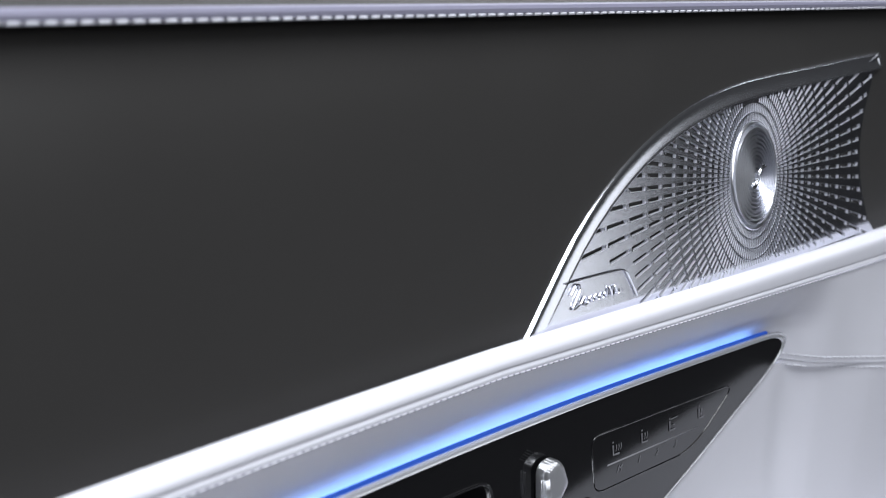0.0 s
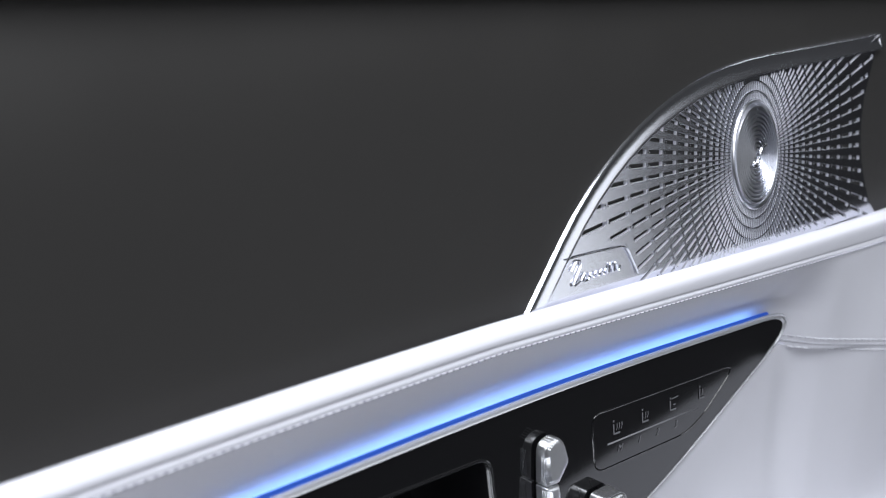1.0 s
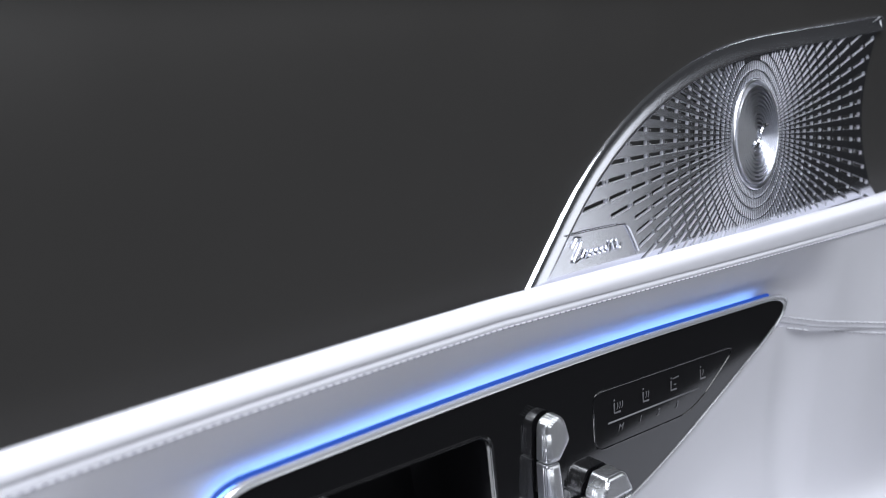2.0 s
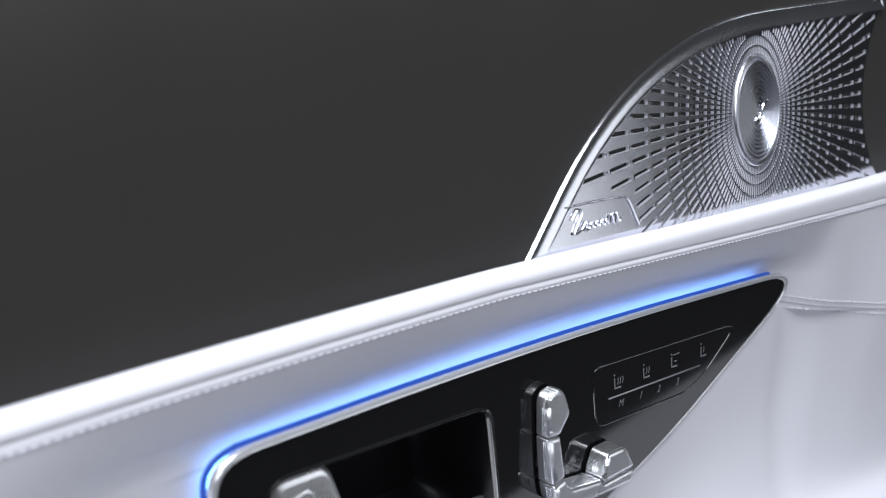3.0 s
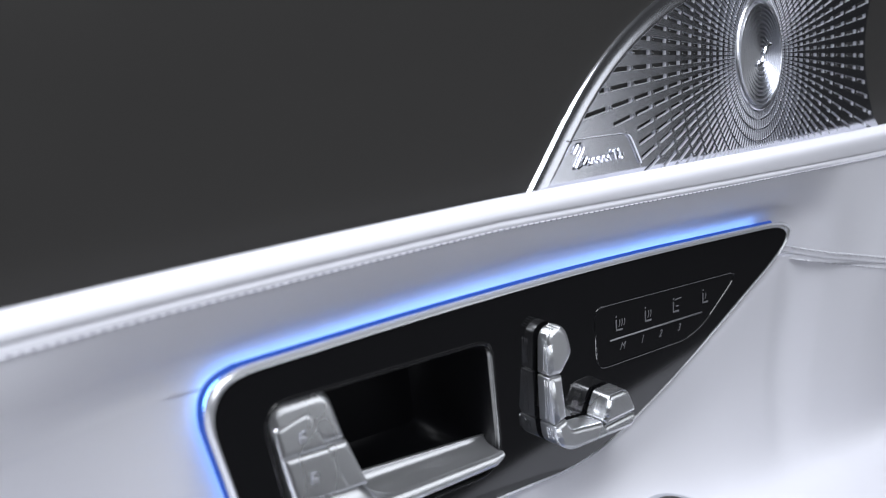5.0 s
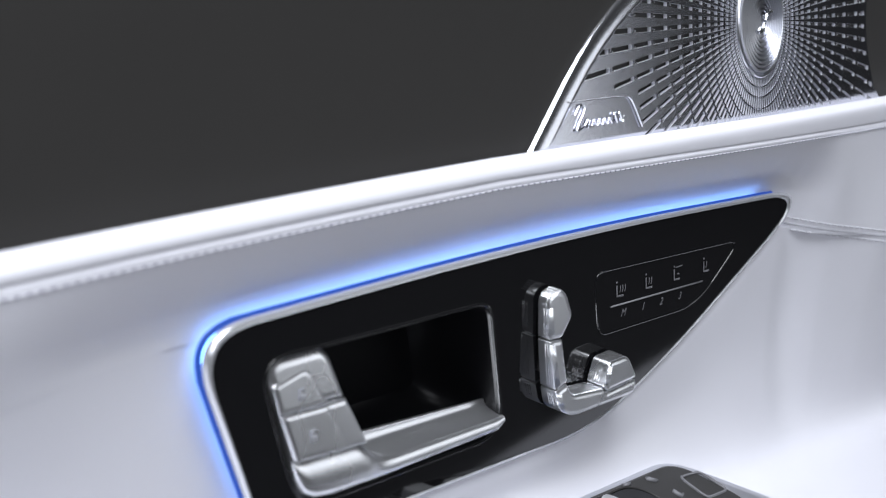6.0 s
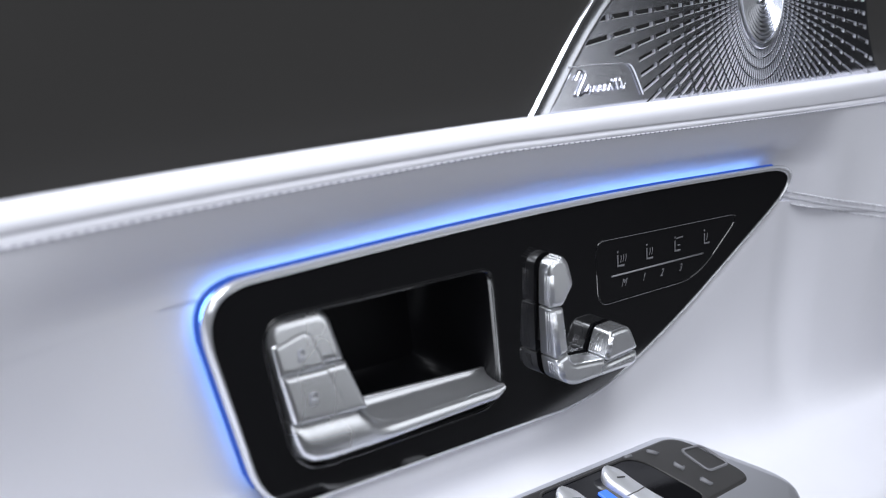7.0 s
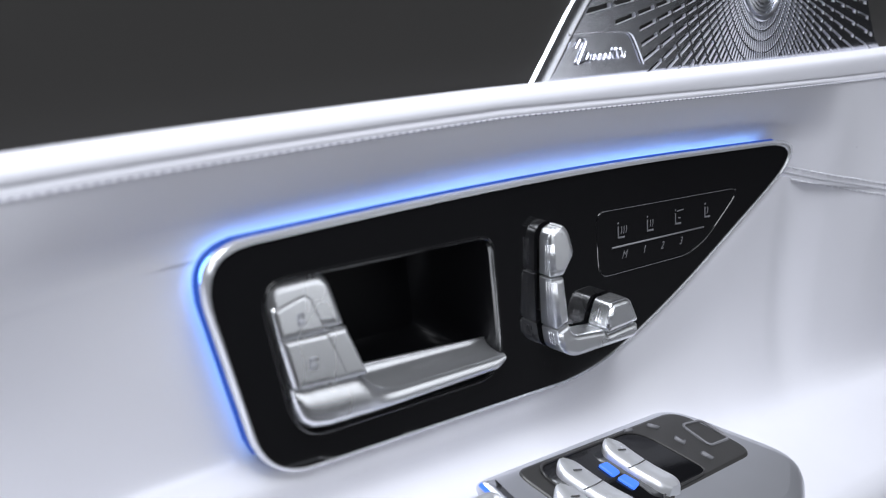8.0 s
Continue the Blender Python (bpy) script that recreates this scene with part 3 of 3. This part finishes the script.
mirror = rounded([(0.1075, -0.0150, 0.003), (0.1215, -0.0160, 0.003), (0.1262, -0.0268, 0.003), (0.1100, -0.0265, 0.003)], 4)
for k in range(4):
    span = mirror[k * 5 + 1:k * 5 + 8] if k < 3 else mirror[16:] + mirror[:2]
    plate_mark([(p.x, p.y) for p in span], 0.0006)
for x, y, dx, dy in ((0.0895, -0.0107, 0.0036, -0.0024), (0.1008, -0.0278, 0.0022, -0.0036)):
    plate_mark([(x, y), (x + dx, y + dy)], 0.0008)
    plate_mark([(x + 0.0016, y), (x + dx + 0.0014, y + dy)], 0.0005)
plate_mark([(0.0960, -0.0188), (0.0978, -0.0222)], 0.0010)
plate_mark([(0.0970, -0.0222), (0.1000, -0.0212)], 0.0005)
plate_mark([(0.0746, -0.0099), (0.0788, -0.0103)], 0.0008)

SMALL_GLOW = glow("small_blue_glow", (0.05, 0.20, 1.0), 1.3)
# glowing tiles added in place of the blue sheen mirrored between the rockers
for corners in ([(0.0428, -0.0190), (0.0482, -0.0190), (0.0494, -0.0240), (0.0440, -0.0245)], [(0.0448, -0.0256), (0.0500, -0.0252), (0.0526, -0.0300), (0.0470, -0.0312)]):
    part("blue_sheen_tile", loft(rounded([(*c, 0.0008) for c in corners], 3), [(0.0004, -0.0024), (0.0, -0.0020), (0.0, -0.0008)], place=arm_place), SMALL_GLOW, module, "small glowing tile for the blue sheen between the rockers")

# black pull cup behind the switch plate
cup = thing("pull_cup", "black plastic pull cup with blue light line in white armrest", "door pull", (-0.06, -0.035, -0.07))
cup_loop = rounded([(-0.110, -0.0165, 0.010), (-0.0118, -0.0150, 0.003), (-0.0118, -0.056, 0.004), (-0.110, -0.054, 0.010)], 6)
part("cup_rim", loft(cup_loop, [(0.003, 0.003), (0.0015, 0.0005), (0.0, 0.001), (0.0, 0.008)], place=arm_place), SATIN, cup)
# a silver ring added out of view, for the pale streak mirrored in the lacquer
part("streak_ring", tube([arm_place(p.x, -0.0008, p.y) for p in cup_loop], 0.0017, n=8, closed=True, flat=0.6), KEY, cup, "satin silver ring added round the cup, mirrored as a pale streak")
part("cup_light", tube([arm_place(-0.0114, -0.0002, -0.0100), arm_place(-0.0112, -0.0002, -0.0400)], 0.0008, n=6), SMALL_GLOW, cup, "thin blue light line")

# dark door pocket under the armrest
rows = [[(x, y, arm_height(x, -0.065) - 0.016 + dz) for y, dz in ((-0.048, 0.0), (-0.057, -0.004), (-0.060, -0.03), (-0.066, -0.12), (-0.10, -0.20), (-0.105, -0.35), (-0.09, -0.50), (-0.05, -0.545))] for x in (-0.3 + 0.85 * i / 40 for i in range(41))]
tagged(part("door_pocket", sheet(rows), DARK, sharp=80), "dark leather lower door below the armrest", "door pocket", kind="structure")


# the door's outer skin, behind the trim
skin = [[(x, y, z) for y, z in ((0.15, strip_height(x) - 0.02), (0.175, 0.0), (0.185, -0.25), (0.16, -0.55), (0.10, -0.66), (-0.05, -0.665))] for x in (-0.4 + 1.1 * i / 20 for i in range(21))]
tagged(part("door_skin", sheet(skin), SILVER, sharp=80), "silver painted outer door skin behind the trim", "door skin", kind="structure")


# white block added out of view, so that the lacquer mirrors a pale area
mirrored_block = thing("mirrored_block", "white leather block out of view, added to be mirrored in the lacquer", "seat", (0.60, -0.255, -0.70))
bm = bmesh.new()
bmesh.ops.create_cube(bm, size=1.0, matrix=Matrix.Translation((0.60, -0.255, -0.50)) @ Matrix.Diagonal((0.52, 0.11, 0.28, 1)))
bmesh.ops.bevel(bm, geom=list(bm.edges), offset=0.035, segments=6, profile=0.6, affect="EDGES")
part("bolster", bm, WHITE, mirrored_block, sharp=60)
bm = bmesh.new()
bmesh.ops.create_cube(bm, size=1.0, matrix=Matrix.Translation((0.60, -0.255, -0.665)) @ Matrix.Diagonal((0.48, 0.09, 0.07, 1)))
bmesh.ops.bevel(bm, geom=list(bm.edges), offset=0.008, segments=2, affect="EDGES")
part("base", bm, SATIN, mirrored_block, "black plastic foot of the added block")


# ---- an unseen room added round the door, dark so that lacquer and metal mirror little ----
def room_wall(name, size, at, mat=WALL):
    bm = bmesh.new()
    bmesh.ops.create_cube(bm, size=1.0, matrix=Matrix.Translation(at) @ Matrix.Diagonal((*size, 1)))
    return tagged(part(name, bm, mat, sharp=30), "plain grey unseen studio " + name.split("_")[0], name.split("_")[0], kind="structure")


room_wall("floor", (6.2, 6.2, 0.1), (0, 0, -0.75), CARPET)
room_wall("ceiling", (6.2, 6.2, 0.1), (0, 0, 2.45))
room_wall("wall_north", (6.0, 0.1, 3.1), (0, 3.05, 0.85))
room_wall("wall_south", (6.0, 0.1, 3.1), (0, -3.05, 0.85))
room_wall("wall_east", (0.1, 6.2, 3.1), (3.05, 0, 0.85))
room_wall("wall_west", (0.1, 6.2, 3.1), (-3.05, 0, 0.85))

# ---- the slotted face of the speaker cover ----
CENTRE = Vector((0.1745, 0.0588))
SPOKES, HUB = 112, 0.0212


def hub_reach(ang):
    """The hub is a little taller than wide."""
    return HUB / math.hypot(math.cos(ang) / 0.88, math.sin(ang))


def reach(loop, ang):
    """Distance from the centre to the outline in a direction."""
    d, best = Vector((math.cos(ang), math.sin(ang))), 0.0
    for i in range(len(loop)):
        a, e = loop[i] - CENTRE, loop[(i + 1) % len(loop)] - loop[i]
        det = d.x * -e.y + e.x * d.y
        if abs(det) < 1e-12:
            continue
        r, s = (a.x * -e.y + e.x * a.y) / det, (d.x * a.y - a.x * d.y) / det
        if r > 0 and -1e-6 <= s <= 1 + 1e-6:
            best = max(best, r)
    return best


def slotted_face():
    """Spokes of slots, each slot a real opening; the metal between them is one sheet with thickness."""
    bm = bmesh.new()
    for i in range(SPOKES):
        mid, nxt = 2 * math.pi * i / SPOKES, 2 * math.pi * (i + 1) / SPOKES
        far = [reach(frame_in, mid + (nxt - mid) * k) for k in (-0.5, 0.0, 0.5)]
        start = hub_reach(mid)
        steps = [start * 1.155 ** k for k in range(20)]
        marks = [start]
        for a, b in zip(steps, steps[1:]):
            marks += [a + (b - a) * 0.07, a + (b - a) * 0.95]
        limit = far[1] - 0.0024
        marks = [m for m in marks if m < limit]
        if len(marks) % 2 == 0:
            marks = marks[:-1] if limit - marks[-1] < 0.0015 else marks + [limit]
        marks.append(None)
        cols = []
        for m in marks:
            if m is None:
                ring = [(mid - (nxt - mid) / 2, far[0]), (mid, far[1]), (mid, far[1]), (nxt - (nxt - mid) / 2, far[2])]
                w = (0.0006 + 0.0080 * far[1]) / far[1] / 2
                ring[1], ring[2] = (mid - w, reach(frame_in, mid - w)), (mid + w, reach(frame_in, mid + w))
            else:
                w = (0.0009 + 0.0075 * m) / m / 2
                w = min(w, (nxt - mid) * 0.38)
                h = (nxt - mid) / 2
                ring = [(mid - h, min(m, far[0])), (mid - w, m), (mid + w, m), (mid + h, min(m, far[2]))]
            cols.append([bm.verts.new(grille_place(CENTRE.x + r * math.cos(t), 0.0, CENTRE.y + r * math.sin(t))) for t, r in ring])
        for k, (a, b) in enumerate(zip(cols, cols[1:])):
            x, z = CENTRE.x + marks[k] * math.cos(mid), CENTRE.y + marks[k] * math.sin(mid)
            solid = k % 2 == 0 or b is cols[-1] or (x < 0.088 and z < 0.0560 - 0.12 * (x - 0.045))
            for j in range(3):
                if j == 1 and not solid:
                    continue
                try:
                    bm.faces.new((a[j], a[j + 1], b[j + 1], b[j]))
                except ValueError:
                    pass
    bmesh.ops.remove_doubles(bm, verts=bm.verts, dist=2e-6)
    bmesh.ops.dissolve_degenerate(bm, dist=1e-6, edges=bm.edges)
    bmesh.ops.recalc_face_normals(bm, faces=bm.faces)
    if sum(f.normal.y for f in bm.faces) > 0:
        bmesh.ops.reverse_faces(bm, faces=bm.faces)
    ob = part("slotted_face", bm, GRILLE, speaker, tidy=False)
    ob.data.materials.append(PUNCHED)
    thick = ob.modifiers.new("thickness", "SOLIDIFY")
    thick.thickness, thick.offset, thick.material_offset_rim = 0.0014, -1.0, 1
    return ob


slotted_face()


def ring_profile(rows, n=72):
    """A turned body about the hub's axis from rows of radius, depth."""
    bm, rings = bmesh.new(), []
    for r, y in rows:
        rings.append([bm.verts.new(grille_place(CENTRE.x + 0.88 * r * math.cos(a), y, CENTRE.y + r * math.sin(a)))
                      for a in (2 * math.pi * k / n for k in range(n))])
    for a, b in zip(rings, rings[1:]):
        for k in range(n):
            bm.faces.new((a[k], a[(k + 1) % n], b[(k + 1) % n], b[k]))
    bm.faces.new(rings[-1])
    return bm


rows = [(0.0214, 0.003), (0.0211, -0.0004), (0.0206, -0.0008), (0.0200, -0.0004), (0.0194, 0.0010)]
for k in range(11):
    r = 0.0184 - 0.00161 * k
    rows += [(r + 0.0007, 0.0012), (r + 0.0005, -0.0011), (r - 0.0003, -0.0014), (r - 0.0006, 0.0012)]
hub = part("hub", ring_profile(rows), TURNED, speaker, "ringed chrome hub", sharp=50)

# the hub's S-shaped mark
mark = [(0.0062, 0.0030), (0.0040, 0.0032), (0.0018, 0.0022), (0.0006, 0.0004), (-0.0006, -0.0004), (-0.0018, -0.0022), (-0.0040, -0.0032), (-0.0062, -0.0030)]
for half in (mark[:4], mark[4:]):
    part("hub_mark", tube(smooth_line([grille_place(CENTRE.x + x, -0.0019, CENTRE.y + z) for x, z in half], 4), 0.0007, n=6), BRIGHT, hub)


# maker's plate: a raised border line and a flowing scroll in place of the name
def on_cover(x, z):
    return grille_place(x, -0.0006, z)


border = [(0.0430, 0.0535), (0.0560, 0.0520), (0.0735, 0.0495), (0.0775, 0.0485), (0.0800, 0.0460), (0.0845, 0.0375)]
part("plate_border", tube(smooth_line([on_cover(x, z) for x, z in border], 4), 0.00028, n=6), GRILLE, speaker)
scroll = [(0.0455, 0.0490), (0.0490, 0.0515), (0.0515, 0.0500), (0.0480, 0.0465), (0.0460, 0.0440), (0.0500, 0.0445), (0.0530, 0.0465), (0.0520, 0.0440)]
for k in range(7):
    x = 0.0545 + 0.0030 * k
    tall = 0.0016 + (0.0014 if k in (4, 5) else 0.0)
    scroll += [(x, 0.0438 - 0.12 * (x - 0.0545)), (x + 0.0014, 0.0438 + tall - 0.12 * (x - 0.0545))]
part("scroll", tube(smooth_line([on_cover(x, z) for x, z in scroll], 4), 0.00030, n=6), GRILLE, speaker, "raised flowing scroll mark")


# small polished studs on the bridges between the slots
def studs():
    bm = bmesh.new()
    for i in range(SPOKES):
        a = 2 * math.pi * i / SPOKES
        limit = reach(frame_in, a) - 0.004
        for r in (hub_reach(a) * 1.155 ** k for k in range(1, 20)):
            x, z = CENTRE.x + r * math.cos(a), CENTRE.y + r * math.sin(a)
            if r > limit or (x < 0.088 and z < 0.0570 - 0.12 * (x - 0.045)):
                continue
            s = 0.00022 + 0.0034 * r
            ring = [bm.verts.new(grille_place(x + s * math.cos(t), -0.0007, z + s * math.sin(t))) for t in (math.pi * k / 3 for k in range(6))]
            top = bm.verts.new(grille_place(x, -0.0008 - 0.7 * s, z))
            for k in range(6):
                bm.faces.new((ring[k], ring[(k + 1) % 6], top))
    return tagged(part("studs", bm, BRIGHT, speaker, sharp=80), kind="stuff")


studs()
